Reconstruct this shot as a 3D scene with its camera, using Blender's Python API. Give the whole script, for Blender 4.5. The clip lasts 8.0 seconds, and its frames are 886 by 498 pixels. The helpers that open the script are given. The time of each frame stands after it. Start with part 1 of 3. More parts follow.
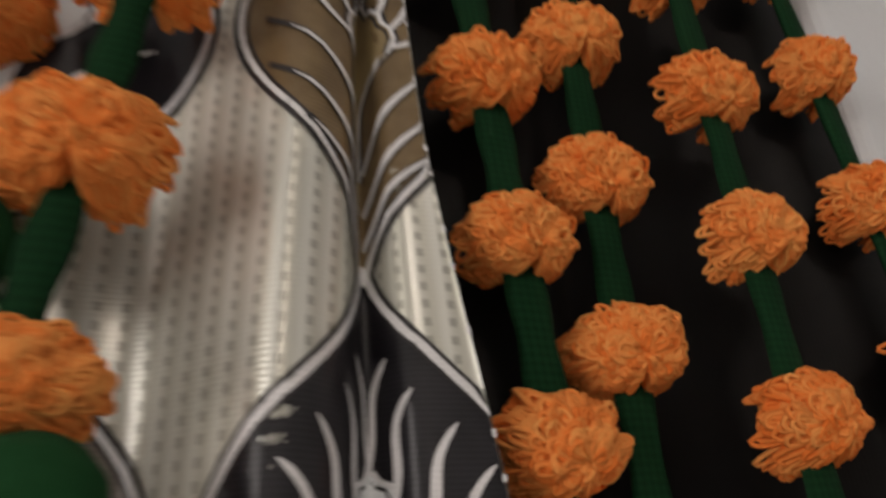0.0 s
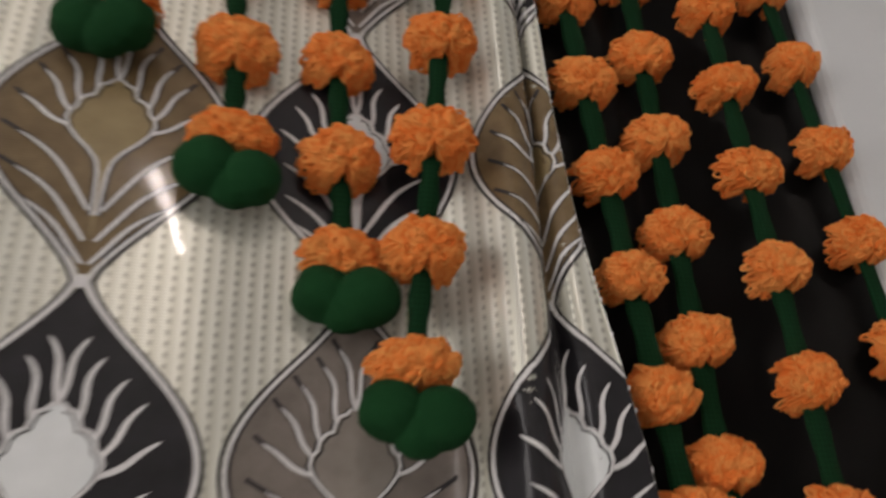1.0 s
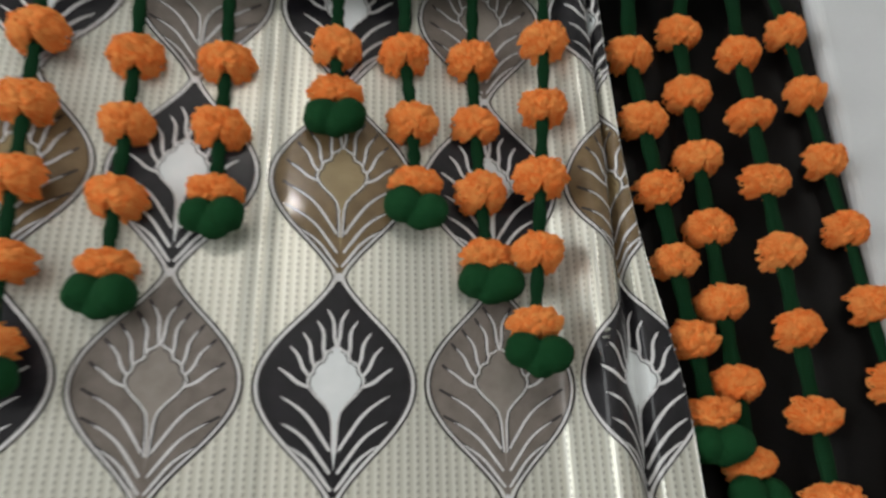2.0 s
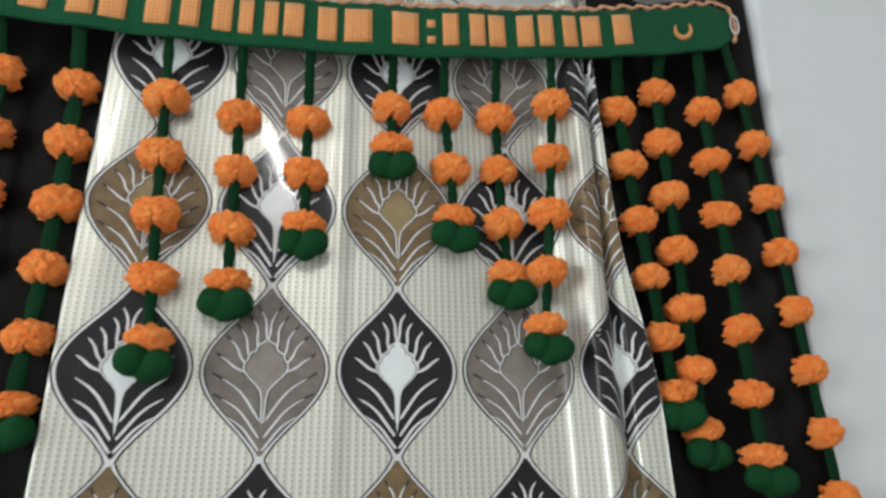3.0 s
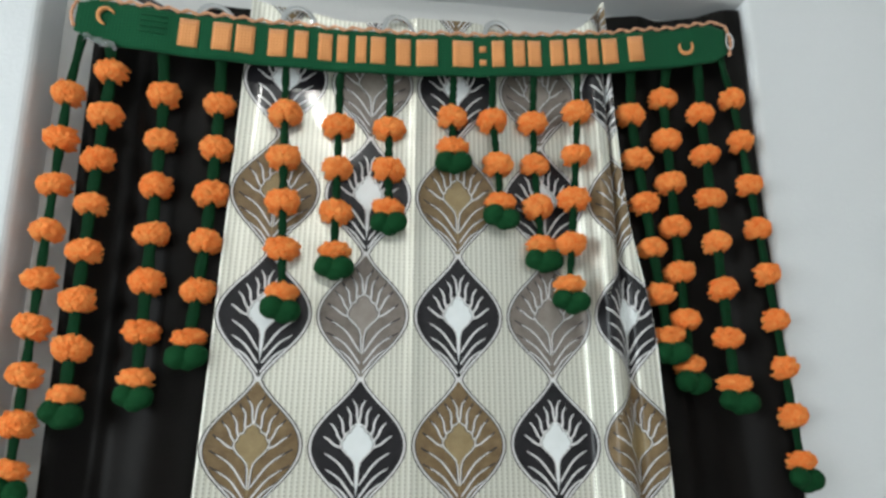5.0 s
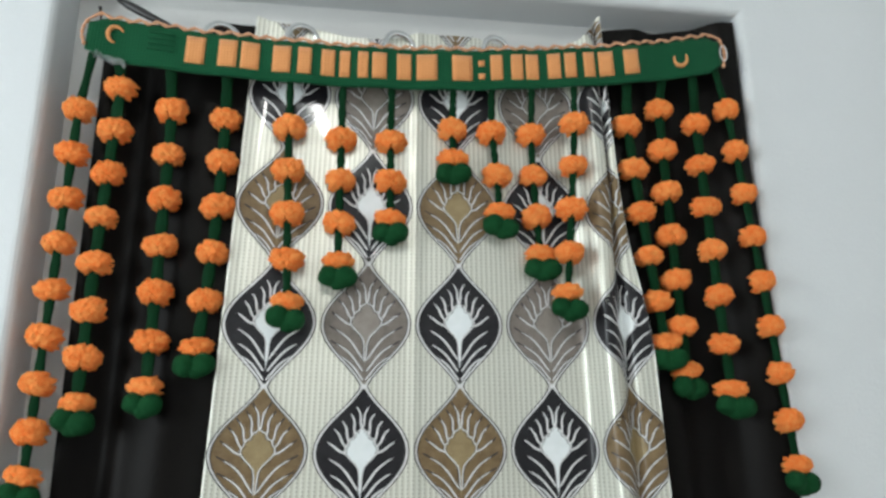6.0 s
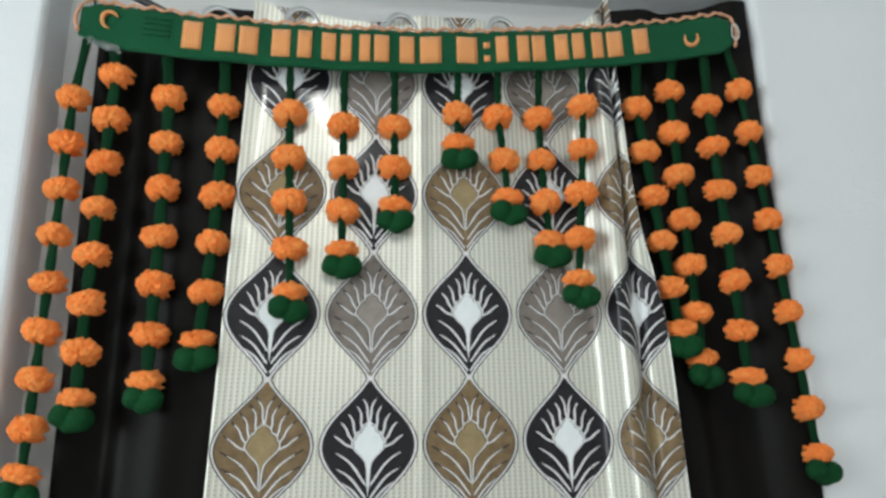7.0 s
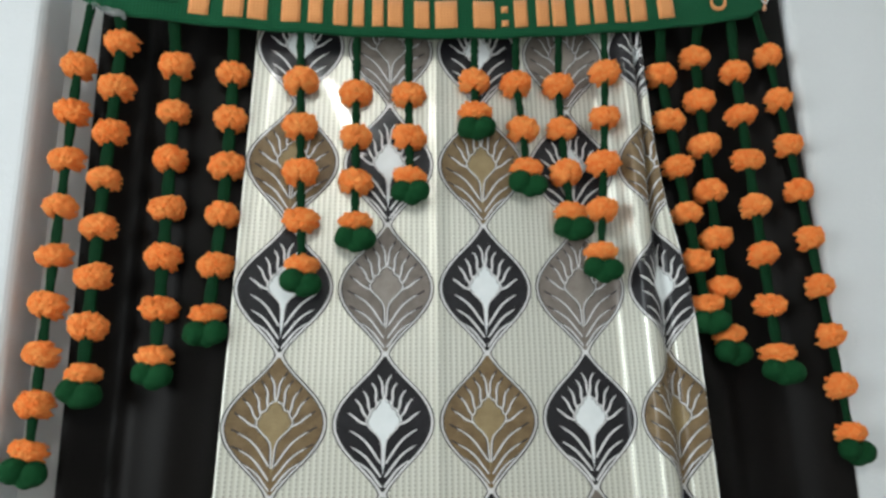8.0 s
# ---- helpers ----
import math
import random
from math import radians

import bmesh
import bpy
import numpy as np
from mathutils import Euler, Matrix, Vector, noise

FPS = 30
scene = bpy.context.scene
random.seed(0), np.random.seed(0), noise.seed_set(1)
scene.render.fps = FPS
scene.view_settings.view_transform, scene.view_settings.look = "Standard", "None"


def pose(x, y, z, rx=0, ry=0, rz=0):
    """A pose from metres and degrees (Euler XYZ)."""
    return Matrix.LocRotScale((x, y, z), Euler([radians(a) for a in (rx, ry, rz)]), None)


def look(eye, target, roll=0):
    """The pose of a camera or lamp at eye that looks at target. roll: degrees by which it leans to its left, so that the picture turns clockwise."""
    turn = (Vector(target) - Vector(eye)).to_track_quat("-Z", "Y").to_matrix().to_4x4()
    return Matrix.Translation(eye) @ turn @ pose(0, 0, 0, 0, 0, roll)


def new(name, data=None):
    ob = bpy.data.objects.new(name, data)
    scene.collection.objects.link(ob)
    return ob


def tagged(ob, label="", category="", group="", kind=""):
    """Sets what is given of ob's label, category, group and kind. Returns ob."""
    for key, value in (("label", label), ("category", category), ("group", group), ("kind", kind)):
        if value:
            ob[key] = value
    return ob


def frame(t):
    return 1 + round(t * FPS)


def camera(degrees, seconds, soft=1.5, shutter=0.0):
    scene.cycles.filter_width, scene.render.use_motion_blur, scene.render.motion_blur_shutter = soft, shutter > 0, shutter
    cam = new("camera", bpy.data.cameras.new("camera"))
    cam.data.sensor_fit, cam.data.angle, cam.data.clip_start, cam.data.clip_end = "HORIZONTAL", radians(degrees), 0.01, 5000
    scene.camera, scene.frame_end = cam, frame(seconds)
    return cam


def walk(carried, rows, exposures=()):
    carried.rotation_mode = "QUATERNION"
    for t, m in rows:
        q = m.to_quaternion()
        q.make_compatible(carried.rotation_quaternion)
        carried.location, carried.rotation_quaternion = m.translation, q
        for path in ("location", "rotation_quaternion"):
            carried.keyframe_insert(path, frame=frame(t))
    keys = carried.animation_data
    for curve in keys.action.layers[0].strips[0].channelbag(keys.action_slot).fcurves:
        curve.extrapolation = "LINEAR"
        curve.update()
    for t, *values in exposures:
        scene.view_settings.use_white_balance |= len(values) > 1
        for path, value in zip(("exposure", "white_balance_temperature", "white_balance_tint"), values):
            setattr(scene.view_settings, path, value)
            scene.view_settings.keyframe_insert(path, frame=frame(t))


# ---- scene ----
cam = camera(66.4, 8.0, soft=2.8, shutter=0.5)
PATH = [
    (0, (0.192, -0.199, 1.517), (0.893, 1.474, 2.359), -2.7),
    (0.5, (0.125, -0.258, 1.504), (0.849, 1.401, 2.354), -4.3),
    (1, (0.077, -0.344, 1.48), (0.626, 1.414, 2.258), -1.9),
    (1.5, (0.042, -0.436, 1.458), (0.463, 1.396, 2.14), -1.8),
    (2, (-0.008, -0.549, 1.445), (0.323, 1.323, 2.064), -1.0),
    (3.5, (-0.131, -0.773, 1.406), (0.276, 1.106, 1.956), -1.0),
    (4, (-0.159, -0.823, 1.382), (0.231, 1.073, 1.883), -0.9),
    (4.5, (-0.165, -0.9, 1.385), (0.138, 1.026, 1.834), 0.1),
    (6, (-0.163, -0.975, 1.382), (0.115, 0.947, 1.859), -0.4),
    (6.5, (-0.166, -0.971, 1.388), (0.069, 0.961, 1.849), -0.6),
    (7, (-0.164, -0.944, 1.376), (0.105, 0.982, 1.843), -1.1),
    (7.5, (-0.17, -0.914, 1.37), (0.057, 1.027, 1.793), -1.1),
    (8, (-0.167, -0.906, 1.363), (0.07, 1.032, 1.795), -1.0),
]
EXPOSURES = [(0.0, -1.4, 8300, 25), (0.5, -1.72, 8600, 27), (1.0, -1.43, 8000, 24), (1.5, -1.2, 7600, 18), (2.0, -1.05, 7400, 16), (3.5, -0.72, 7000, 12), (4.5, -0.70, 7000, 11), (6.5, -0.65, 6900, 10), (8.0, -0.70, 7000, 11)]
walk(cam, [(t, look(eye, target, roll)) for t, eye, target, roll in PATH], EXPOSURES)

# ---- world and light ----
world = bpy.data.worlds.new("world")
scene.world = world
world.use_nodes = True
world.node_tree.nodes["Background"].inputs[0].default_value = (0.6, 0.7, 0.85, 1)
world.node_tree.nodes["Background"].inputs[1].default_value = 0.05
TUBE_STRENGTH = 270.0
# bluish area lamp out of view, added to brighten the left side
fill_light = bpy.data.lights.new("west_fill_light", "AREA")
fill_light.shape, fill_light.size, fill_light.size_y, fill_light.energy, fill_light.color = "RECTANGLE", 1.15, 1.15, 58.0, (0.80, 0.92, 1.0)
new("west_fill_light", fill_light).matrix_world = pose(-1.95, -1.25, 1.6, 0, -90, 0)


# ---- materials ----
def nodes_of(name):
    m = bpy.data.materials.new(name)
    m.use_nodes = True
    return m, m.node_tree.nodes, m.node_tree.links, m.node_tree.nodes["Principled BSDF"]


def math_node(nt, op, a, b=None, c=None):
    n = nt.nodes.new("ShaderNodeMath")
    n.operation = op
    for i, v in enumerate((a, b, c)):
        if v is None:
            continue
        if isinstance(v, (int, float)):
            n.inputs[i].default_value = v
        else:
            nt.links.new(v, n.inputs[i])
    return n.outputs[0]


def mix_colour(nt, fac, a, b, blend="MIX"):
    n = nt.nodes.new("ShaderNodeMix")
    n.data_type, n.blend_type = "RGBA", blend
    for i, v in ((0, fac), (6, a), (7, b)):
        if isinstance(v, (int, float)):
            n.inputs[i].default_value = v
        elif isinstance(v, tuple):
            n.inputs[i].default_value = (*v, 1)
        else:
            nt.links.new(v, n.inputs[i])
    return n.outputs[2]


def noise_node(nt, scale, detail=3.0, coord=None, rough=0.55):
    n = nt.nodes.new("ShaderNodeTexNoise")
    n.inputs["Scale"].default_value, n.inputs["Detail"].default_value, n.inputs["Roughness"].default_value = scale, detail, rough
    if coord is None:
        coord = nt.nodes.new("ShaderNodeTexCoord").outputs["Object"]
    nt.links.new(coord, n.inputs["Vector"])
    return n.outputs["Fac"]


def bump(nt, height, strength, distance):
    n = nt.nodes.new("ShaderNodeBump")
    n.inputs["Strength"].default_value, n.inputs["Distance"].default_value = strength, distance
    nt.links.new(height, n.inputs["Height"])
    nt.links.new(n.outputs[0], nt.nodes["Principled BSDF"].inputs["Normal"])


def plaster(name, a, b, scale=2.0):
    m, ns, ln, p = nodes_of(name)
    nt = m.node_tree
    big, fine = noise_node(nt, scale, 4), noise_node(nt, 180.0, 3)
    f = math_node(nt, "MULTIPLY_ADD", fine, 0.3, math_node(nt, "MULTIPLY", big, 0.7))
    ln.new(mix_colour(nt, f, a, b), p.inputs["Base Color"])
    p.inputs["Roughness"].default_value = 0.6
    bump(nt, math_node(nt, "ADD", big, fine), 0.15, 0.004)
    return m


def yarn(name, dark, light, stitch, sheen=0.35):
    """Wool: colour drifts from piece to piece and along the strands, with fine fibres."""
    m, ns, ln, p = nodes_of(name)
    nt = m.node_tree
    info = ns.new("ShaderNodeObjectInfo").outputs["Random"]
    island = ns.new("ShaderNodeNewGeometry").outputs["Random Per Island"]
    fine = noise_node(nt, stitch, 4, rough=0.7)
    f = math_node(nt, "ADD", math_node(nt, "MULTIPLY", island, 0.55), math_node(nt, "MULTIPLY", fine, 0.3))
    f = math_node(nt, "ADD", f, math_node(nt, "MULTIPLY", info, 0.15))
    ln.new(mix_colour(nt, f, dark, light), p.inputs["Base Color"])
    p.inputs["Roughness"].default_value = 0.9
    p.inputs["Specular IOR Level"].default_value = 0.15
    p.inputs["Sheen Weight"].default_value = sheen
    p.inputs["Sheen Roughness"].default_value = 0.5
    p.inputs["Sheen Tint"].default_value = (*light, 1)
    bump(nt, fine, 0.6, 0.0008)
    return m


def knit(name, dark, light, cell=0.0045, sheen=0.2, relief=0.7):
    """Crochet band: rows of rounded stitches along the UV map, in metres."""
    m, ns, ln, p = nodes_of(name)
    nt = m.node_tree
    sep = ns.new("ShaderNodeSeparateXYZ")
    ln.new(ns.new("ShaderNodeUVMap").outputs[0], sep.inputs[0])
    a = math_node(nt, "SINE", math_node(nt, "MULTIPLY", sep.outputs[0], 2 * math.pi / cell))
    b = math_node(nt, "SINE", math_node(nt, "MULTIPLY", sep.outputs[1], 2 * math.pi / cell))
    st = math_node(nt, "MULTIPLY_ADD", math_node(nt, "ADD", a, b), 0.25, 0.5)
    fine = noise_node(nt, 700.0, 3)
    f = math_node(nt, "ADD", math_node(nt, "MULTIPLY", st, 0.65), math_node(nt, "MULTIPLY", fine, 0.35))
    ln.new(mix_colour(nt, f, dark, light), p.inputs["Base Color"])
    p.inputs["Roughness"].default_value = 0.85
    p.inputs["Specular IOR Level"].default_value = 0.1
    p.inputs["Sheen Weight"].default_value = sheen
    bump(nt, f, relief, 0.0012)
    return m


def printed(name, dark, light, rough=0.42, coat=0.28, metal=0.0, scale=60.0):
    """Laminated print on cloth: fine weave under a clear glossy film."""
    m, ns, ln, p = nodes_of(name)
    nt = m.node_tree
    sep = ns.new("ShaderNodeSeparateXYZ")
    uv = ns.new("ShaderNodeUVMap").outputs[0]
    ln.new(uv, sep.inputs[0])
    weave = math_node(nt, "MULTIPLY_ADD", math_node(nt, "SINE", math_node(nt, "MULTIPLY", sep.outputs[1], 2 * math.pi / 0.0016)), 0.5, 0.5)
    cloud = math_node(nt, "MULTIPLY_ADD", math_node(nt, "SUBTRACT", noise_node(nt, scale, 4, uv), 0.5), 2.4, 0.5)
    f = math_node(nt, "ADD", math_node(nt, "MULTIPLY", weave, 0.35), math_node(nt, "MULTIPLY", cloud, 0.65))
    ln.new(mix_colour(nt, f, dark, light), p.inputs["Base Color"])
    p.inputs["Roughness"].default_value, p.inputs["Metallic"].default_value = rough, metal
    p.inputs["Coat Weight"].default_value, p.inputs["Coat Roughness"].default_value = coat, 0.06
    p.inputs["Specular IOR Level"].default_value = 0.2
    return m


def ground_cloth(name):
    """Cream satin with upright pin stripes and rows of short dashes, in metres of cloth."""
    m, ns, ln, p = nodes_of(name)
    nt = m.node_tree
    sep = ns.new("ShaderNodeSeparateXYZ")
    uv = ns.new("ShaderNodeUVMap").outputs[0]
    ln.new(uv, sep.inputs[0])
    u, v = sep.outputs[0], sep.outputs[1]
    col = math_node(nt, "FRACT", math_node(nt, "DIVIDE", u, 0.0078))
    bar = math_node(nt, "LESS_THAN", math_node(nt, "ABSOLUTE", math_node(nt, "SUBTRACT", col, 0.5)), 0.15)
    dash = math_node(nt, "LESS_THAN", math_node(nt, "FRACT", math_node(nt, "DIVIDE", v, 0.0056)), 0.48)
    satin = math_node(nt, "MULTIPLY_ADD", math_node(nt, "SINE", math_node(nt, "MULTIPLY", u, 2 * math.pi / 0.0078)), 0.5, 0.5)
    cloud = noise_node(nt, 14.0, 4, uv)
    base = mix_colour(nt, satin, (0.61, 0.60, 0.515), (0.81, 0.81, 0.74))
    base = mix_colour(nt, math_node(nt, "MULTIPLY", cloud, 0.3), base, (0.66, 0.66, 0.56))
    base = mix_colour(nt, math_node(nt, "MULTIPLY", bar, 0.2), base, (0.45, 0.44, 0.36))
    base = mix_colour(nt, math_node(nt, "MULTIPLY", math_node(nt, "MULTIPLY", bar, dash), 0.46), base, (0.17, 0.16, 0.12))
    ln.new(base, p.inputs["Base Color"])
    p.inputs["Roughness"].default_value = 0.36
    p.inputs["Coat Weight"].default_value, p.inputs["Coat Roughness"].default_value = 0.26, 0.045
    p.inputs["Metallic"].default_value = 0.42
    p.inputs["Anisotropic"].default_value, p.inputs["Anisotropic Rotation"].default_value = 0.6, 0.25
    tangent = ns.new("ShaderNodeTangent")
    tangent.direction_type, tangent.uv_map = "UV_MAP", "UVMap"
    ln.new(tangent.outputs[0], p.inputs["Tangent"])
    weft = math_node(nt, "SINE", math_node(nt, "MULTIPLY", v, 2 * math.pi / 0.0017))
    bump(nt, math_node(nt, "ADD", satin, math_node(nt, "MULTIPLY", weft, 0.5)), 0.14, 0.0004)
    return m


def black_cloth(name):
    m, ns, ln, p = nodes_of(name)
    nt = m.node_tree
    sep = ns.new("ShaderNodeSeparateXYZ")
    uv = ns.new("ShaderNodeUVMap").outputs[0]
    ln.new(uv, sep.inputs[0])
    thread = math_node(nt, "MULTIPLY_ADD", math_node(nt, "SINE", math_node(nt, "MULTIPLY", sep.outputs[0], 2 * math.pi / 0.0022)), 0.5, 0.5)
    cloud, grain = noise_node(nt, 9.0, 3, uv), noise_node(nt, 900.0, 2, uv)
    f = math_node(nt, "ADD", math_node(nt, "MULTIPLY", thread, 0.3), math_node(nt, "MULTIPLY", math_node(nt, "MULTIPLY", cloud, grain), 1.2))
    ln.new(mix_colour(nt, f, (0.0014, 0.0011, 0.001), (0.008, 0.0064, 0.0055)), p.inputs["Base Color"])
    p.inputs["Roughness"].default_value = 0.46
    p.inputs["Specular IOR Level"].default_value = 0.10
    bump(nt, math_node(nt, "ADD", thread, grain), 0.12, 0.0003)
    return m


def plain(name, colour, rough=0.5, metal=0.0, vary=0.2, scale=40.0):
    m, ns, ln, p = nodes_of(name)
    nt = m.node_tree
    low = tuple(c * (1 - vary) for c in colour)
    ln.new(mix_colour(nt, noise_node(nt, scale, 4), low, colour), p.inputs["Base Color"])
    p.inputs["Roughness"].default_value, p.inputs["Metallic"].default_value = rough, metal
    return m


WALL = plaster("white_plaster", (0.67, 0.695, 0.71), (0.75, 0.77, 0.78))
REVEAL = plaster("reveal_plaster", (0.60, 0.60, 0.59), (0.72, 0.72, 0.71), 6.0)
FLOOR = plain("floor_stone", (0.45, 0.42, 0.38), 0.35)
ORANGE = yarn("orange_wool", (0.90, 0.145, 0.016), (1.0, 0.44, 0.135), 900.0, 0.12)
GREEN_BUD = yarn("green_wool", (0.002, 0.032, 0.009), (0.005, 0.078, 0.024), 500.0, 0.06)
GREEN_CORD = knit("green_crochet_cord", (0.0012, 0.017, 0.005), (0.0034, 0.044, 0.016), 0.003, 0.0, 0.15)
GREEN_BAND = knit("green_crochet_band", (0.003, 0.045, 0.018), (0.008, 0.11, 0.046), 0.0046, 0.05)
EDGE_YARN = knit("pale_orange_edging", (0.52, 0.23, 0.12), (0.80, 0.44, 0.27), 0.004)
ORANGE_BAND = knit("orange_crochet", (0.62, 0.22, 0.07), (0.90, 0.42, 0.17), 0.0046)
CLOTH = ground_cloth("striped_satin")
BLACK = black_cloth("black_cloth")
LEAF_BLACK = printed("black_print", (0.006, 0.005, 0.007), (0.020, 0.018, 0.022))
LEAF_TAUPE = printed("taupe_print", (0.14, 0.115, 0.10), (0.27, 0.23, 0.20))
LEAF_GOLD = printed("gold_print", (0.115, 0.072, 0.034), (0.26, 0.175, 0.090))
HEART_TAUPE = printed("pale_taupe_print", (0.22, 0.19, 0.165), (0.34, 0.30, 0.265))
HEART_GOLD = printed("pale_gold_print", (0.24, 0.17, 0.08), (0.37, 0.28, 0.15))
LEAF_WHITE = printed("white_print", (0.76, 0.80, 0.80), (0.87, 0.90, 0.91))
SILVER = printed("silver_foil_print", (0.66, 0.65, 0.65), (0.86, 0.85, 0.85), 0.3)
INK = printed("dark_ink_print", (0.02, 0.018, 0.018), (0.05, 0.045, 0.045))
CHROME = plain("chrome", (0.75, 0.75, 0.74), 0.18, 1.0, 0.1)
ROD = plain("black_rod_paint", (0.02, 0.018, 0.018), 0.4)
WHITE_METAL = plain("white_enamel", (0.8, 0.8, 0.8), 0.4, 0.0, 0.05)
FILM = plain("crumpled_clear_tape", (0.75, 0.78, 0.8), 0.12)
FILM.node_tree.nodes["Principled BSDF"].inputs["Transmission Weight"].default_value = 0.82
GLOW, _n, _l, _p = nodes_of("tube_glow")
_p.inputs["Base Color"].default_value = (0.9, 0.9, 0.9, 1)
_p.inputs["Emission Color"].default_value = (0.93, 0.98, 1.0, 1)
_p.inputs["Emission Strength"].default_value = TUBE_STRENGTH


# ---- mesh helpers ----
def mesh(name, verts, faces, mats, uvs=None, smooth=True, slots=None):
    me = bpy.data.meshes.new(name)
    me.from_pydata([tuple(v) for v in verts], [], faces)
    for m in mats if isinstance(mats, (list, tuple)) else [mats]:
        me.materials.append(m)
    if uvs is not None:
        layer = me.uv_layers.new(name="UVMap")
        for loop in me.loops:
            layer.data[loop.index].uv = uvs[loop.vertex_index]
    if smooth:
        me.polygons.foreach_set("use_smooth", [True] * len(me.polygons))
    if slots is not None:
        me.polygons.foreach_set("material_index", slots)
    me.update()
    return me


def part(name, me, parent=None, label=""):
    ob = new(name, me)
    ob.parent = parent
    return tagged(ob, label)


def thing(name, label, category, place=(0, 0, 0), group=""):
    ob = new(name)
    ob.empty_display_size = 0.05
    ob.location = place
    return tagged(ob, label, category, group)


def box(name, lo, hi, mat, bevel=0.0):
    bm = bmesh.new()
    bmesh.ops.create_cube(bm, size=1.0)
    for v in bm.verts:
        v.co = [lo[i] + (v.co[i] + 0.5) * (hi[i] - lo[i]) for i in range(3)]
    if bevel:
        bmesh.ops.bevel(bm, geom=bm.edges[:], offset=bevel, segments=2, affect="EDGES")
    me = bpy.data.meshes.new(name)
    bm.to_mesh(me)
    bm.free()
    me.materials.append(mat)
    return me


def sweep(paths, sides, flat=1.0):
    """Tubes along paths of (point, radius); each closes at both ends. Gives vertices and faces."""
    verts, faces = [], []
    for path in paths:
        pts = [Vector(p) for p, _ in path]
        start, up = len(verts), Vector((0.13, -0.9, 0.41)).normalized()
        for i, (p, r) in enumerate(path):
            d = (pts[min(i + 1, len(pts) - 1)] - pts[max(i - 1, 0)]).normalized()
            a = d.cross(up)
            if a.length < 1e-4:
                a = d.cross(Vector((1, 0, 0)))
            a.normalize()
            b = a.cross(d).normalized()
            up = b
            for k in range(sides):
                w = 2 * math.pi * k / sides
                verts.append(pts[i] + a * (r * math.cos(w)) + b * (r * flat * math.sin(w)))
        for i in range(len(path) - 1):
            for k in range(sides):
                q = start + i * sides
                faces.append((q + k, q + (k + 1) % sides, q + sides + (k + 1) % sides, q + sides + k))
        faces.append(tuple(start + k for k in range(sides))[::-1])
        faces.append(tuple(start + (len(path) - 1) * sides + k for k in range(sides)))
    return verts, faces


# ---- the room ----
LEFT, RIGHT, HEAD, FRONT, BACK = -0.601, 0.496, 2.056, -0.015, 0.062
WEST, EAST, SOUTH, TOP, DEEP = -1.9, 1.8, -4.4, 3.05, 0.22


def structure(name, lo, hi, mat, label, category, bevel=0.0):
    return tagged(new(name, box(name, lo, hi, mat, bevel)), label, category, kind="structure")


structure("floor", (WEST, SOUTH, -0.1), (EAST, DEEP, 0.0), FLOOR, "plain stone floor of the room", "floor")
structure("ceiling", (WEST, SOUTH, TOP), (EAST, DEEP, TOP + 0.1), WALL, "white painted ceiling", "ceiling")


def doorway_wall():
    """The wall in one piece, with the door recess cut through and its front edges rounded."""
    bm = bmesh.new()
    line = [(WEST, 0), (LEFT, 0), (LEFT, HEAD), (RIGHT, HEAD), (RIGHT, 0), (EAST, 0), (EAST, TOP), (WEST, TOP)]
    front = bm.faces.new([bm.verts.new((x, FRONT, z)) for x, z in line])
    more = bmesh.ops.extrude_face_region(bm, geom=[front])
    for v in more["geom"]:
        if isinstance(v, bmesh.types.BMVert):
            v.co.y = DEEP
    bmesh.ops.recalc_face_normals(bm, faces=bm.faces[:])
    rim = [e for e in bm.edges if all(abs(v.co.y - FRONT) < 1e-5 and LEFT - 1e-4 < v.co.x < RIGHT + 1e-4 and v.co.z < HEAD + 1e-4 for v in e.verts) and not all(v.co.z < 1e-4 for v in e.verts)]
    bmesh.ops.bevel(bm, geom=rim, offset=0.012, segments=4, profile=0.5, affect="EDGES")
    me = bpy.data.meshes.new("wall_north")
    bm.to_mesh(me)
    bm.free()
    me.materials.append(WALL)
    return tagged(new("wall_north", me), "white plastered wall round the door recess", "wall", kind="structure")


doorway_wall()
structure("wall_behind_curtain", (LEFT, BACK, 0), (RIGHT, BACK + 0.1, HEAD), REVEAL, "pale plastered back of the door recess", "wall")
structure("wall_south", (WEST, SOUTH - 0.1, 0), (EAST, SOUTH, TOP), WALL, "plain white wall", "wall")
# unseen opening, added in the west wall to hold the fill lamp
OPENING_Y0, OPENING_Y1, OPENING_Z0, OPENING_Z1 = -1.85, -0.65, 1.0, 2.2
structure("wall_west_north", (WEST - 0.1, OPENING_Y1, 0), (WEST, DEEP, TOP), WALL, "plain white wall beside the added opening", "wall")
structure("wall_west_south", (WEST - 0.1, SOUTH, 0), (WEST, OPENING_Y0, TOP), WALL, "plain white wall beside the added opening", "wall")
structure("wall_west_below", (WEST - 0.1, OPENING_Y0, 0), (WEST, OPENING_Y1, OPENING_Z0), WALL, "plain white wall under the added opening", "wall")
structure("wall_west_above", (WEST - 0.1, OPENING_Y0, OPENING_Z1), (WEST, OPENING_Y1, TOP), WALL, "plain white wall over the added opening", "wall")
structure("wall_east", (EAST, SOUTH, 0), (EAST + 0.1, DEEP, TOP), WALL, "plain white wall", "wall")


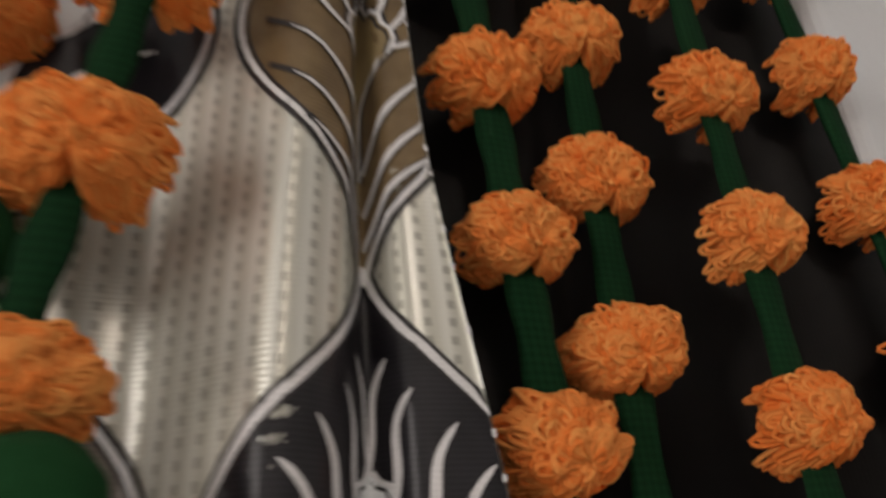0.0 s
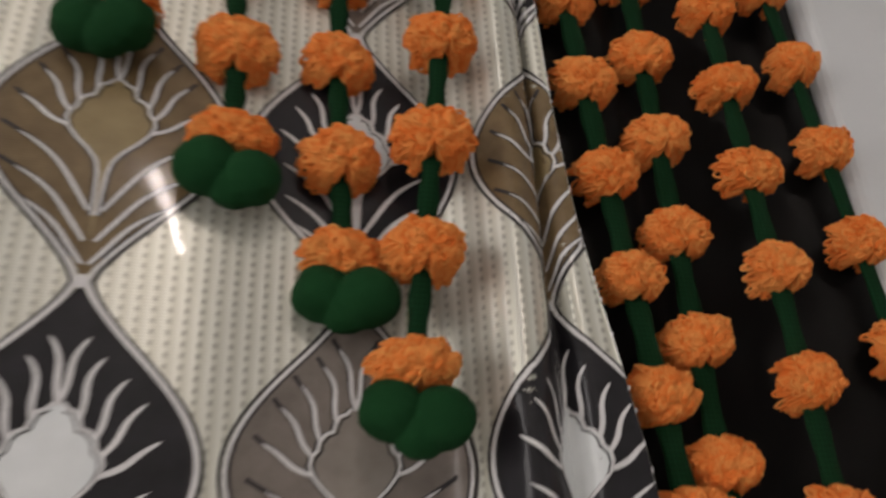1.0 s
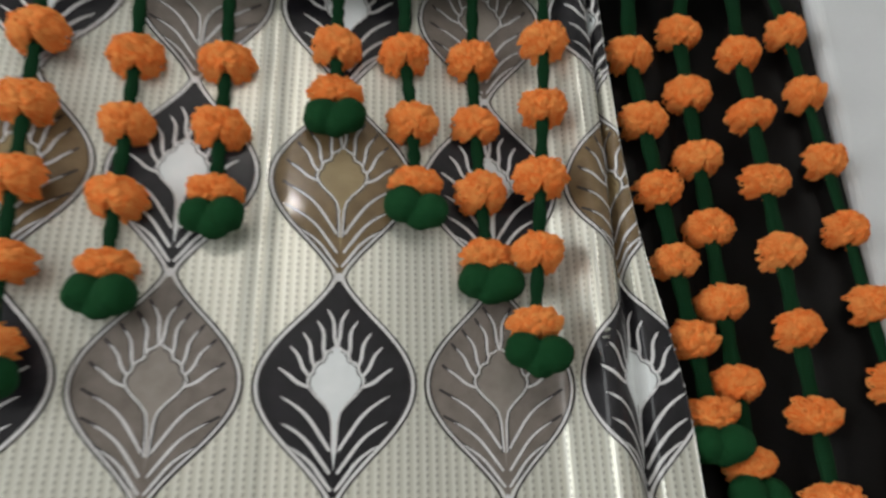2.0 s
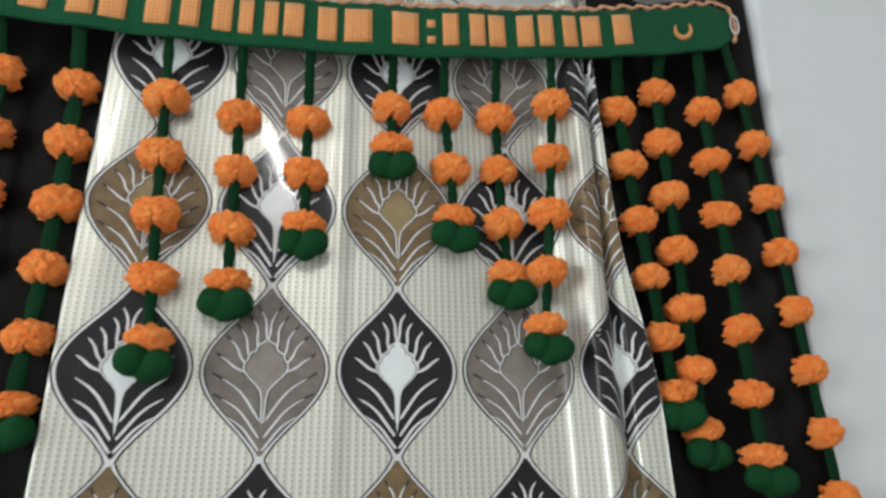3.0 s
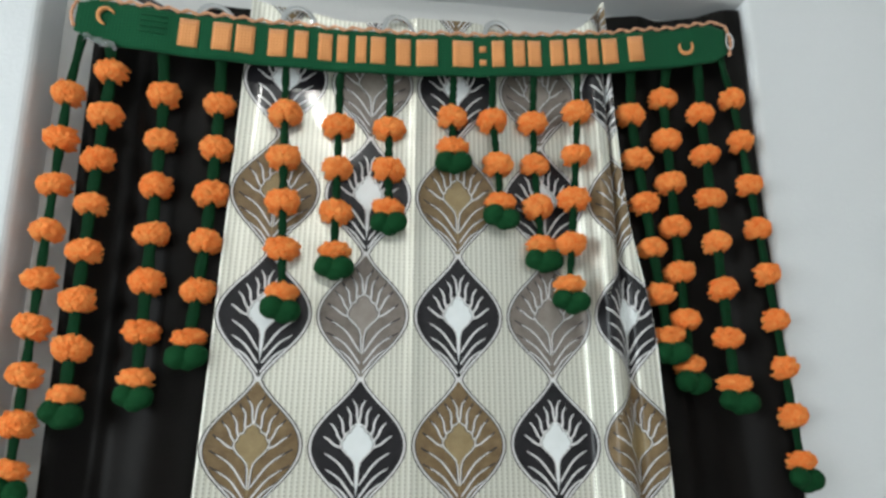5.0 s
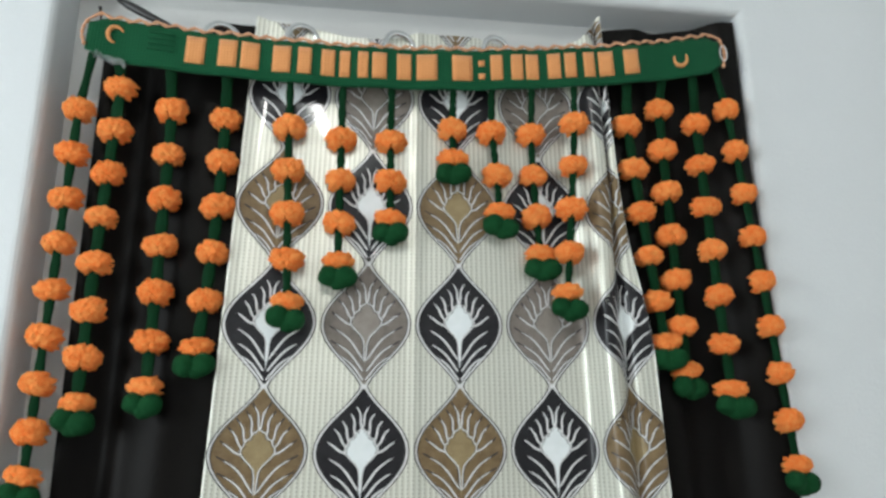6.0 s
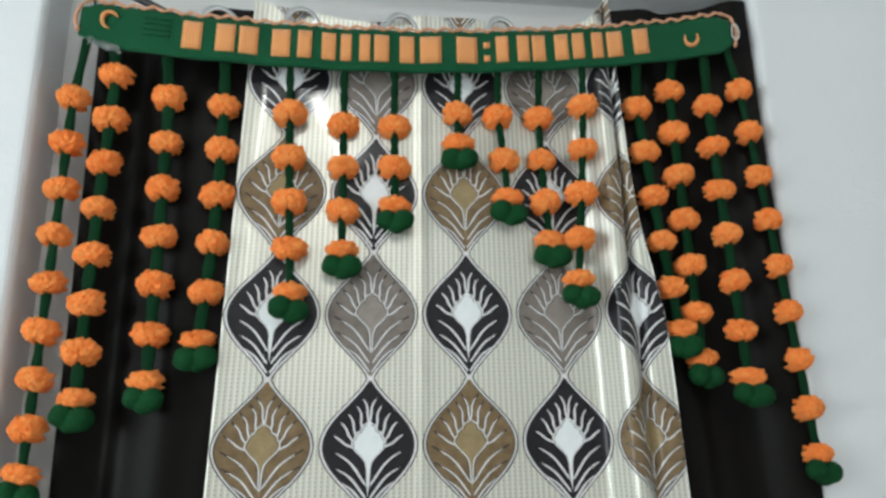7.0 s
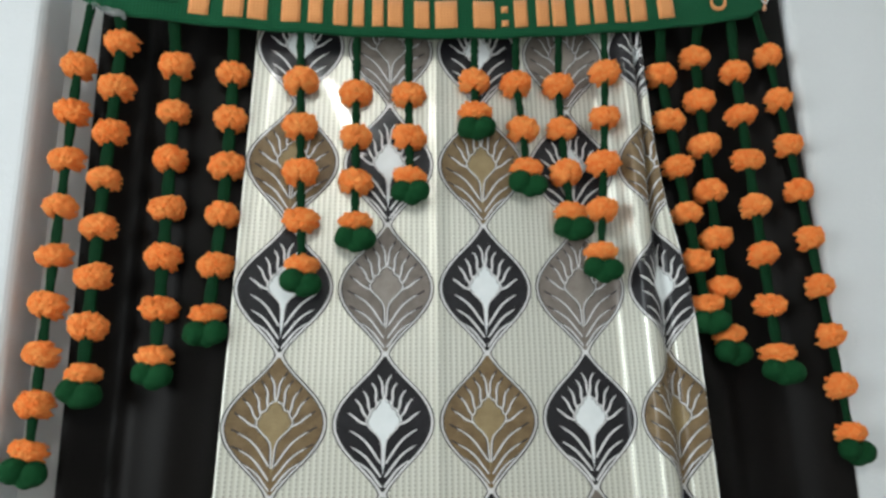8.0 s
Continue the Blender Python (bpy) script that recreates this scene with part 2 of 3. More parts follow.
def tube_light(x, y, length, turn):
    t = thing("tube_light", "lit white fluorescent tube on the ceiling", "lamp", (x, y, TOP))
    t.rotation_euler.z = radians(turn)
    h = length / 2
    part("housing", box("housing", (-0.03, -h - 0.03, -0.012), (0.03, h + 0.03, 0.0), WHITE_METAL, 0.004), t)
    part("tube", mesh("tube", *sweep([[((0, -h + 0.02 + (2 * h - 0.04) * i / 8, -0.042), 0.024) for i in range(9)]], 16), GLOW), t, "glowing glass tube")
    for s in (-1, 1):
        part("end_cap", box("end_cap", (-0.027, s * h - 0.02, -0.07), (0.027, s * h + 0.02, -0.010), WHITE_METAL, 0.004), t)


tube_light(-0.29, -2.93, 1.08, 8.0)

# ---- the printed curtain ----
PITCH, ROW, NODE = 0.1385, 0.176, 1.598
STEP = 0.002


def ease(a, b, v):
    v = min(max((v - a) / (b - a), 0.0), 1.0)
    return v * v * (3 - 2 * v)


def slope(s, depth, flap, tuck):
    """Turn of the cloth, in degrees, along its width."""
    def hill(c, w, a):
        return a * math.exp(-(((s - c) / w) ** 2))

    flat = hill(-0.335, 0.02, 9) + hill(-0.073, 0.007, -8) + hill(-0.060, 0.007, 9) + hill(0.075, 0.02, 4) + hill(0.125, 0.02, -3)
    bulge = -54 * ease(0.178, 0.198, s) * ease(0.246, 0.228, s) + 36 * ease(0.232, 0.250, s) * ease(0.281, 0.276, s)
    wing = -flap * ease(0.277, 0.283, s) * (1 - 0.5 * ease(0.29, 0.32, s))
    fold = (tuck - 36 * depth) * ease(0.252, 0.262, s) * ease(0.2785, 0.2755, s) - (tuck - flap) * ease(0.2755, 0.2785, s) * ease(0.298, 0.290, s)
    return flat + bulge * depth + wing + fold


S0, S1 = -0.344, 0.323
N0, N1 = round(S0 / STEP), round(S1 / STEP)


def profile(depth, flap, tuck):
    """Places across the cloth, seen from above, by steps along its width."""
    out = {}
    for way in (1, -1):
        x = y = 0.0
        for i in range(0, (N1 + 4) if way > 0 else (N0 - 5), way):
            out[i] = (x, y)
            a = radians(slope((i + 0.5 * way) * STEP, depth, flap, tuck))
            x, y = x + way * STEP * math.cos(a), y + way * STEP * math.sin(a)
    return out


DEEP_FOLD, SHALLOW_FOLD = profile(1.0, 9, 50), profile(0.6, 14, 84)


def cloth_point(s, z):
    f = min(max(s / STEP, N0 - 3), N1 + 1)
    i = math.floor(f)
    w = ease(1.50, 1.76, z)
    x, y = [(p + (q - p) * (f - i)) * (1 - w) + (g + (h - g) * (f - i)) * w for p, q, g, h in zip(DEEP_FOLD[i], DEEP_FOLD[i + 1], SHALLOW_FOLD[i], SHALLOW_FOLD[i + 1])]
    k = 1.0 - 0.13 * max(-0.2, z - 1.33)
    wave = 0.0004 * math.sin(7 * z + 9 * s) + 0.00015 * math.sin(23 * z - 21 * s)
    return Vector((0.001 + x * k, y + wave, z))


def cloth_lifted(s, z, lift):
    e = 0.0015
    n = (cloth_point(s + e, z) - cloth_point(s - e, z)).cross(cloth_point(s, z + e) - cloth_point(s, z - e)).normalized()
    return cloth_point(s, z) + n * lift


CREASE = 0.277


def edge_at(z):
    """How far the cloth reaches across at a height: its edge turns under towards the top."""
    return S1 - 0.016 * ease(1.46, 1.66, z) - 0.004 * ease(1.60, 1.9, z)


HEM = [(-0.36, 1.992), (-0.31, 1.984), (-0.25, 1.975), (-0.18, 1.966), (-0.12, 1.968), (-0.06, 1.982), (0.02, 1.983), (0.085, 1.972), (0.15, 1.970), (0.22, 1.978), (0.27, 2.012), (0.34, 2.03)]


def cloth_top(s):
    """The wavy upper edge, which sags between the eyelets."""
    for (a, p), (b, q) in zip(HEM, HEM[1:]):
        if s <= b:
            return p + (q - p) * ease(a, b, s)
    return HEM[-1][1]


def cloth_mesh():
    us = [S0 + (S1 - S0) * i / 250 for i in range(251)]
    ws = [j / 110 for j in range(111)]
    verts, uvs, faces = [], [], []
    for lift in (0.0, -0.0012):
        for w in ws:
            for s in us:
                z = 0.04 + (cloth_top(s) - 0.04) * w
                q = s if s < CREASE else CREASE + (s - CREASE) * (edge_at(z) - CREASE) / (S1 - CREASE)
                verts.append(cloth_lifted(q, z, lift))
                uvs.append((q, z))
    n, m = len(us), len(ws)
    for layer in (0, 1):
        o = layer * n * m
        for j in range(m - 1):
            for i in range(n - 1):
                q = (o + j * n + i, o + j * n + i + 1, o + (j + 1) * n + i + 1, o + (j + 1) * n + i)
                faces.append(q if layer == 0 else q[::-1])
    for j in range(m - 1):
        for i in (0, n - 1):
            faces.append((j * n + i, (j + 1) * n + i, n * m + (j + 1) * n + i, n * m + j * n + i))
    return mesh("cloth", verts, faces, CLOTH, uvs)


def half_width(v):
    return 0.455 * PITCH * max(0.0, math.sin(math.pi * min(max(v, 0), 1))) ** 1.35


CORE = [(0.0, 0.695), (0.016, 0.670), (0.034, 0.655), (0.060, 0.648), (0.074, 0.628), (0.082, 0.606), (0.110, 0.599), (0.132, 0.580), (0.137, 0.556), (0.158, 0.540), (0.165, 0.515), (0.152, 0.486), (0.116, 0.452), (0.066, 0.416), (0.030, 0.380), (0.016, 0.335), (0.012, 0.270), (0.009, 0.200), (0.0, 0.130)]
VEINS = [((0.0, 0.665), (0.004, 0.755), (0.066, 0.845)), ((0.072, 0.632), (0.058, 0.705), (0.122, 0.790)), ((0.130, 0.582), (0.135, 0.650), (0.205, 0.735)), ((0.158, 0.540), (0.200, 0.600), (0.275, 0.672)),
         ((0.158, 0.49), (0.25, 0.52), (0.335, 0.575)), ((0.025, 0.215), (0.10, 0.35), (0.315, 0.45)), ((0.02, 0.12), (0.10, 0.245), (0.30, 0.335)), ((0.012, 0.05), (0.07, 0.14), (0.25, 0.235))]


def bend(a, b, c, t):
    return [(1 - t) ** 2 * p + 2 * t * (1 - t) * q + t * t * r for p, q, r in zip(a, b, c)]


def motif_mesh(column, row, kind):
    """One leaf of the print, lying on the cloth: ground, heart, outline and veins."""
    fill, heart = {"black": (LEAF_BLACK, LEAF_WHITE), "taupe": (LEAF_TAUPE, HEART_TAUPE), "gold": (LEAF_GOLD, HEART_GOLD)}[kind]
    mats = [fill, heart, SILVER, INK]
    base, mid = NODE - ROW * row, column * PITCH
    verts, uvs, faces, slots = [], [], [], []

    def vert(u, v, lift):
        z = base + v * ROW
        s = min(max(mid + u, S0 + 0.0005), edge_at(z) - 0.0005)
        z = min(z, cloth_top(s) - 0.001)
        verts.append(cloth_lifted(s, z, lift))
        uvs.append((s, z))
        return len(verts) - 1

    def inside(us, vs):
        return any(S0 < mid + u < edge_at(base + v * ROW) for u in us for v in vs) and any(0.05 < base + v * ROW < cloth_top(mid + us[0]) for v in vs)

    def grid(rows, lift, slot):
        ids = [[vert(u, v, lift) for u, v in r] for r in rows]
        for j in range(len(rows) - 1):
            for i in range(len(rows[0]) - 1):
                c = (rows[j][i], rows[j][i + 1], rows[j + 1][i + 1], rows[j + 1][i])
                if inside([p[0] for p in c], [p[1] for p in c]):
                    faces.append((ids[j][i], ids[j][i + 1], ids[j + 1][i + 1], ids[j + 1][i]))
                    slots.append(slot)

    def ribbon(pts, widths, lift, slot):
        rows = []
        for i, (u, v) in enumerate(pts):
            a, b = pts[max(i - 1, 0)], pts[min(i + 1, len(pts) - 1)]
            du, dv = b[0] - a[0], (b[1] - a[1]) * ROW
            ln = math.hypot(du, dv) or 1.0
            nu, nv = dv / ln * widths[i] / 2, -du / ln * widths[i] / 2
            rows.append([(u - nu, v - nv / ROW), (u + nu, v + nv / ROW)])
        grid(rows, lift, slot)

    vs = [i / 28 for i in range(29)]
    grid([[(half_width(v) * k / 22, v) for k in range(-22, 23)] for v in vs], 0.0004, 0)
    for side in (-1, 1):
        line = [(side * (half_width(v) + 0.0026 * max(0, 1 - 6 * min(v, 1 - v))), v) for v in vs]
        ribbon([(u + side * 0.0026, v) for u, v in line], [0.0017] * 29, 0.0008, 3)
        ribbon(line, [0.0026 if kind == "black" else 0.0019] * 29, 0.0010, 2)
        ribbon([(u - side * 0.0022, v) for u, v in line[2:-2]], [0.0012] * 25, 0.0008, 3)
        edge = [(side * u * PITCH, v) for u, v in CORE]
        fine = [(p[0] + (q[0] - p[0]) * k / 2, p[1] + (q[1] - p[1]) * k / 2) for p, q in zip(edge, edge[1:]) for k in (0, 1)] + edge[-1:]
        grid([[(u * k / 5, v) for k in range(6)][::side] for u, v in fine], 0.0007, 1)
        ribbon([(u - side * 0.0019, v - 0.006) for u, v in edge[2:-5]], [0.0010] * (len(edge) - 7), 0.0009, 3)
        if kind != "black":
            ribbon([(u + side * 0.0014, v) for u, v in edge[1:-1]], [0.0016] * (len(edge) - 2), 0.0009, 3)
        ribbon(edge[1:-1], [0.0016] * (len(edge) - 2), 0.0011, 2)
        for n, (a, b, c) in enumerate(VEINS):
            pts = [(side * u * PITCH, v) for u, v in (bend(a, b, c, t / 12) for t in range(13))]
            pts = [(u + side * 0.0012 * math.sin(t / 12 * 2 * math.pi), v) for t, (u, v) in enumerate(pts)]
            wide = 0.0026 if kind == "black" else 0.0020
            if kind != "black":
                ext = bend(a, b, c, 1.14)
                dark = pts + [(side * ext[0] * PITCH, ext[1])]
                ribbon([(u + side * 0.0008, v + 0.004) for u, v in dark], [0.0022 + 0.0008 * math.sin(t / 13 * math.pi) for t in range(14)], 0.0009, 3)
            ribbon(pts, [wide * (0.55 + 0.6 * math.sin(math.pi * min(1, t / 12 * 0.8 + 0.2))) * (1 if t < 12 else 0.3) for t in range(13)], 0.0012, 2)
    ribbon([(0.0, -0.02), (0.0, 0.0), (0.0, 0.02)], [0.003, 0.0068, 0.003], 0.0013, 2)
    return mesh("leaf_motif", verts, faces, mats, uvs, True, slots) if faces else None


def selvage_mesh():
    """Pale stitches along the woven edge of the cloth."""
    verts, uvs, faces, slots = [], [], [], []

    def patch(s0, s1, z0, z1, lift, slot, n):
        o = len(verts)
        for j in range(n + 1):
            z = z0 + (z1 - z0) * j / n
            for s in (s0, s1):
                verts.append(cloth_lifted(s, z, lift))
                uvs.append((s, z))
        for j in range(n):
            faces.append((o + 2 * j, o + 2 * j + 1, o + 2 * j + 3, o + 2 * j + 2))
            slots.append(slot)

    rng = random.Random(3)
    z = 1.0
    while z < 1.99:
        patch(edge_at(z) - 0.0016, edge_at(z) - 0.0004, z, z + rng.uniform(0.001, 0.0025), 0.0016, 1, 1)
        z += rng.uniform(0.008, 0.03)
    return mesh("selvage", verts, faces, [INK, SILVER], uvs, True, slots)


def printed_curtain():
    t = thing("printed_curtain", "cream striped satin curtain with black, taupe and gold leaves", "curtain")
    cloth = part("cloth", cloth_mesh(), t)
    for row in range(-2, 10):
        for n, column in enumerate(range(-2, 3)):
            kind = (("black", "taupe") if row % 2 == 1 else ("gold", "black"))[n % 2]
            me = motif_mesh(column, row, kind)
            if me:
                part("leaf_motif", me, cloth, kind + " leaf print with silver veins")
    tagged(part("selvage", selvage_mesh(), cloth, "pale stitches along the woven edge"), kind="stuff")
    for x, z in ((-0.361, 1.940), (-0.240, 1.947), (-0.089, 1.946), (0.068, 1.950)):
        ring = []
        for i in range(25):
            a = 2 * math.pi * i / 24
            ring.append(((x + 0.024 * math.cos(a), -0.008 + 0.010 * math.cos(a), z + 0.028 * math.sin(a)), 0.005))
        part("eyelet_ring", mesh("eyelet_ring", *sweep([ring], 10, 0.6), CHROME), t, "chrome eyelet ring")
    return t


printed_curtain()


# ---- the black curtains ----
def black_curtain(name, label, edge_in, edge_out, folds, top):
    """A gathered black panel between two edges that drift with the height."""
    t = thing(name, label, "curtain")
    verts, uvs, faces = [], [], []
    n, m = 90, 70
    for back in (0, 1):
        for j in range(m + 1):
            w = j / m
            for i in range(n + 1):
                f = i / n
                z = 0.04 + (top(f) - 0.04) * w
                x = edge_in(z) + (edge_out(z) - edge_in(z)) * f
                y = folds(f, z)
                verts.append((x, y + 0.0015 * back, z))
                uvs.append((f * 0.4, z))
    k = (n + 1) * (m + 1)
    for back in (0, 1):
        for j in range(m):
            for i in range(n):
                q = [back * k + j * (n + 1) + i + d for d in (0, 1, n + 2, n + 1)]
                faces.append(tuple(q if not back else q[::-1]))
    for j in range(m):
        for i in (0, n):
            a = j * (n + 1) + i
            faces.append((a, a + n + 1, a + k + n + 1, a + k))
    part("cloth", mesh("cloth", verts, faces, BLACK, uvs), t)


black_curtain("black_curtain", "black satin curtain gathered beside the printed one",
              lambda z: -0.295 - 0.045 * (1.95 - z), lambda z: -0.540,
              lambda f, z: 0.026 + 0.016 * math.exp(-(((f - 0.76) / 0.09) ** 2)) - 0.006 * math.sin(f * 6.2 - 0.5 + 0.2 * z) - 0.006 * math.exp(-(((f - 0.95) / 0.07) ** 2)) + 0.0015 * math.sin(f * 21 + z * 2),
              lambda f: 1.988 - 0.055 * ease(0.3, 0.5, f))
black_curtain("black_curtain", "black satin curtain gathered against the door reveal",
              lambda z: 0.235 + 0.055 * (1.95 - z), lambda z: 0.491 + 0.008 * ease(1.65, 1.35, z),
              lambda f, z: 0.022 + 0.008 * math.sin(f * 11 + 1.1 + 0.4 * z) + 0.002 * math.sin(f * 25 - z * 2) - (0.030 + 0.008 * ease(1.80, 1.55, z)) * ease(0.72, 1.0, f),
              lambda f: 2.022 + 0.022 * f)


# ---- the door hanging ----
def flower_mesh(seed, notch):
    """A kidney-shaped tuft of looped wool: loops fan out from where the cord leaves it below and turn back at the rim."""
    rng = random.Random(seed)
    rx, ry, rz, root = 0.0232, 0.0185, 0.0168, -0.0056
    paths = []
    gap, dent, lean = radians(notch), rng.choice((0.0, 0.04, 0.10, 0.18)), rng.uniform(-0.3, 0.3)
    beat, shift = rng.choice((9, 10, 11)), rng.uniform(0, 6)

    def at(phi, q, lift=0.0):
        """Place on the tuft: phi turns from straight up, q runs from the root to the rim."""
        dx, dz = math.sin(phi), math.cos(phi)
        a, b, c = (dx / rx) ** 2 + (dz / rz) ** 2, root * dz / rz ** 2, (root / rz) ** 2 - 1
        far = (math.sqrt(b * b - a * c) - b) / a
        lobe = 1.0 - dent * math.exp(-(((phi - lean) / 0.3) ** 2)) + 0.03 * math.sin(beat * phi + shift) + 0.035 * noise.noise(Vector((dx * 2.1, dz * 2.1, seed * 1.7)))
        lobe *= 1 - 0.62 * math.exp(-(((math.pi - abs(phi)) / gap) ** 2)) * ease(0.0, 0.5, q)
        lobe *= 1 + 0.13 * math.exp(-(((abs(phi) - 2.35) / 0.5) ** 2))
        x, z = dx * far * q * lobe, root + dz * far * q * lobe
        e = min(1.0, (x / rx) ** 2 + (z / rz) ** 2)
        lump = noise.noise(Vector((x * 190, z * 190, seed * 3.1)))
        dome = math.sqrt(max(0.0, 1 - e ** 1.3)) * (1 + 0.05 * math.sin(beat * phi + shift) * q + 0.13 * lump)
        lift += 0.07 * lump * q
        return Vector((x * (1 + lift), -ry * dome * (1 + lift), (z - root) * (1 + lift) + root))

    for n in range(380):
        phi = rng.uniform(-math.pi, math.pi)
        if abs(phi) > 2.9 and n % 2:
            continue
        q1 = rng.uniform(0.90, 0.98) if n % 3 == 0 else math.sqrt(rng.uniform(0.03, 0.95))
        q0 = max(0.03, q1 - rng.uniform(0.18, 0.32))
        drift, wide = rng.gauss(0, 0.07), rng.uniform(0.0016, 0.0026)
        back = rng.uniform(0.0, 0.011) if q1 > 0.88 else 0.0
        lift = rng.uniform(0.02, 0.09) if rng.random() > 0.04 else rng.uniform(0.10, 0.17)
        loop = []
        for i in range(13):
            w = math.pi * i / 12
            along = math.sin(w) ** 0.55
            q = q0 + (q1 - q0) * along
            turn = math.copysign(abs(math.cos(w)) ** 0.7, math.cos(w))
            spread = wide * turn * (0.6 + 0.5 * along) / (0.021 * max(q, 0.3))
            p = at(phi + drift * along + spread, q, lift * math.sin(w) - 0.06)
            p.y += back * along
            loop.append((p, 0.00094))
        paths.append(loop)
    verts, faces = sweep(paths, 5, 1.0)
    # the heart that the loops spring from
    o, rows, cols = len(verts), 8, 48
    for j in range(rows):
        for i in range(cols):
            p = at(-math.pi + 2 * math.pi * i / cols, 0.04 + 0.89 * math.sin(j / (rows - 1) * math.pi * 0.5), -0.06)
            if j == rows - 1:
                p = Vector((p.x * 0.86, p.y + 0.010, p.z * 0.86))
            verts.append(p)
    for j in range(rows - 1):
        for i in range(cols):
            k = (i + 1) % cols
            faces.append((o + j * cols + i, o + j * cols + k, o + (j + 1) * cols + k, o + (j + 1) * cols + i))
    faces.append(tuple(o + i for i in range(cols))[::-1])
    return mesh("flower", verts, faces, ORANGE)


def bud_mesh(seed):
    """The green wool tuft that ends a strand: two soft lobes grown together."""
    rng = random.Random(seed)
    balls = [(Vector((-0.0115, 0.0, rng.uniform(-0.001, 0.004))), 0.0156 * rng.uniform(0.94, 1.06)), (Vector((0.0115, -0.003, rng.uniform(-0.002, 0.003))), 0.0154 * rng.uniform(0.94, 1.06)), (Vector((rng.uniform(-0.004, 0.004), 0.001, -0.006)), 0.0135)]
    bm = bmesh.new()
    bmesh.ops.create_icosphere(bm, subdivisions=5, radius=1.0)
    for v in bm.verts:
        d = v.co.normalized()
        far = []
        for c, r in balls:
            h = d.dot(c)
            q = h * h - c.length_squared + r * r
            if q > 0:
                far.append(h + math.sqrt(q))
        r = sum(f ** 26 for f in far) ** (1 / 26)
        wob = 1 + 0.06 * noise.noise(d * 2.3 + Vector((seed, 0, 0))) + 0.02 * noise.noise(d * 9 + Vector((seed, 3, 0))) + 0.012 * noise.noise(d * 28 + Vector((seed, 7, 0)))
        v.co = Vector((d.x, d.y * 0.9, d.z)) * r * wob
    me = bpy.data.meshes.new("bud")
    bm.to_mesh(me)
    bm.free()
    me.materials.append(GREEN_BUD)
    me.polygons.foreach_set("use_smooth", [True] * len(me.polygons))
    return me


def band_top(x):
    return 1.930 + 0.19 * (x + 0.17) ** 2


def band_y(x):
    return -0.036 + 0.008 * ease(0.15, 0.5, abs(x + 0.06))


BAND_L, BAND_R, BAND_H = -0.548, 0.447, 0.063


def band_point(x, f, out=0.0):
    """A place on the band: f runs from 0 at its lower edge to 1 at its upper edge."""
    low, high = band_top(x) - BAND_H - 0.004, band_top(x)
    return Vector((x + 0.05 * (f - 0.5) * BAND_H * (x + 0.08) * -2, band_y(x) - out + 0.0015 * math.sin(x * 60), low + (high - low) * f))


def band_strip(name, x0, x1, f0, f1, out, thick, mat, n=None, m=4):
    n = n or max(2, int((x1 - x0) / 0.008))
    verts, uvs, faces = [], [], []
    for back in (0, 1):
        for j in range(m + 1):
            for i in range(n + 1):
                x, f = x0 + (x1 - x0) * i / n, f0 + (f1 - f0) * j / m
                c = 0.0
                if x1 - x0 > 0.5:
                    d = min(x - x0, x1 - x)
                    c = 0.5 + (f - 0.5) * (1 - 0.35 * (1 - ease(0, 0.03, d))) - f
                verts.append(band_point(x, f + c, out - back * thick))
                uvs.append((x, band_top(x) + f * BAND_H))
    k = (n + 1) * (m + 1)
    for back in (0, 1):
        for j in range(m):
            for i in range(n):
                q = [back * k + j * (n + 1) + i + d for d in (0, 1, n + 2, n + 1)]
                faces.append(tuple(q if not back else q[::-1]))
    rim = [i for i in range(n + 1)] + [(j + 1) * (n + 1) - 1 for j in range(1, m + 1)] + [m * (n + 1) + i for i in range(n - 1, -1, -1)] + [j * (n + 1) for j in range(m - 1, 0, -1)]
    for a, b in zip(rim, rim[1:] + rim[:1]):
        faces.append((a, a + k, b + k, b))
    return mesh(name, verts, faces, mat, uvs)


def edging_mesh():
    """Orange picot chain along the upper edge and round both ends."""
    line = []
    for i in range(15):
        a = i / 14
        line.append(band_point(BAND_L - 0.006 * math.sin(a * math.pi), 0.25 + 0.62 * a, 0.001))
    n = 220
    for i in range(n + 1):
        x = BAND_L + 0.012 + (BAND_R - BAND_L - 0.024) * i / n
        line.append(band_point(x, 1.03 + 0.035 * math.sin(i * 1.05), 0.001))
    for i in range(15):
        a = 1 - i / 14
        line.append(band_point(BAND_R + 0.006 * math.sin(a * math.pi), 0.1 + 0.8 * a, 0.001))
    return mesh("edging", *sweep([[(p, 0.0024 + 0.0009 * math.sin(i * 2.1)) for i, p in enumerate(line)]], 7), EDGE_YARN, [(0, 0)] * (7 * len(line)))


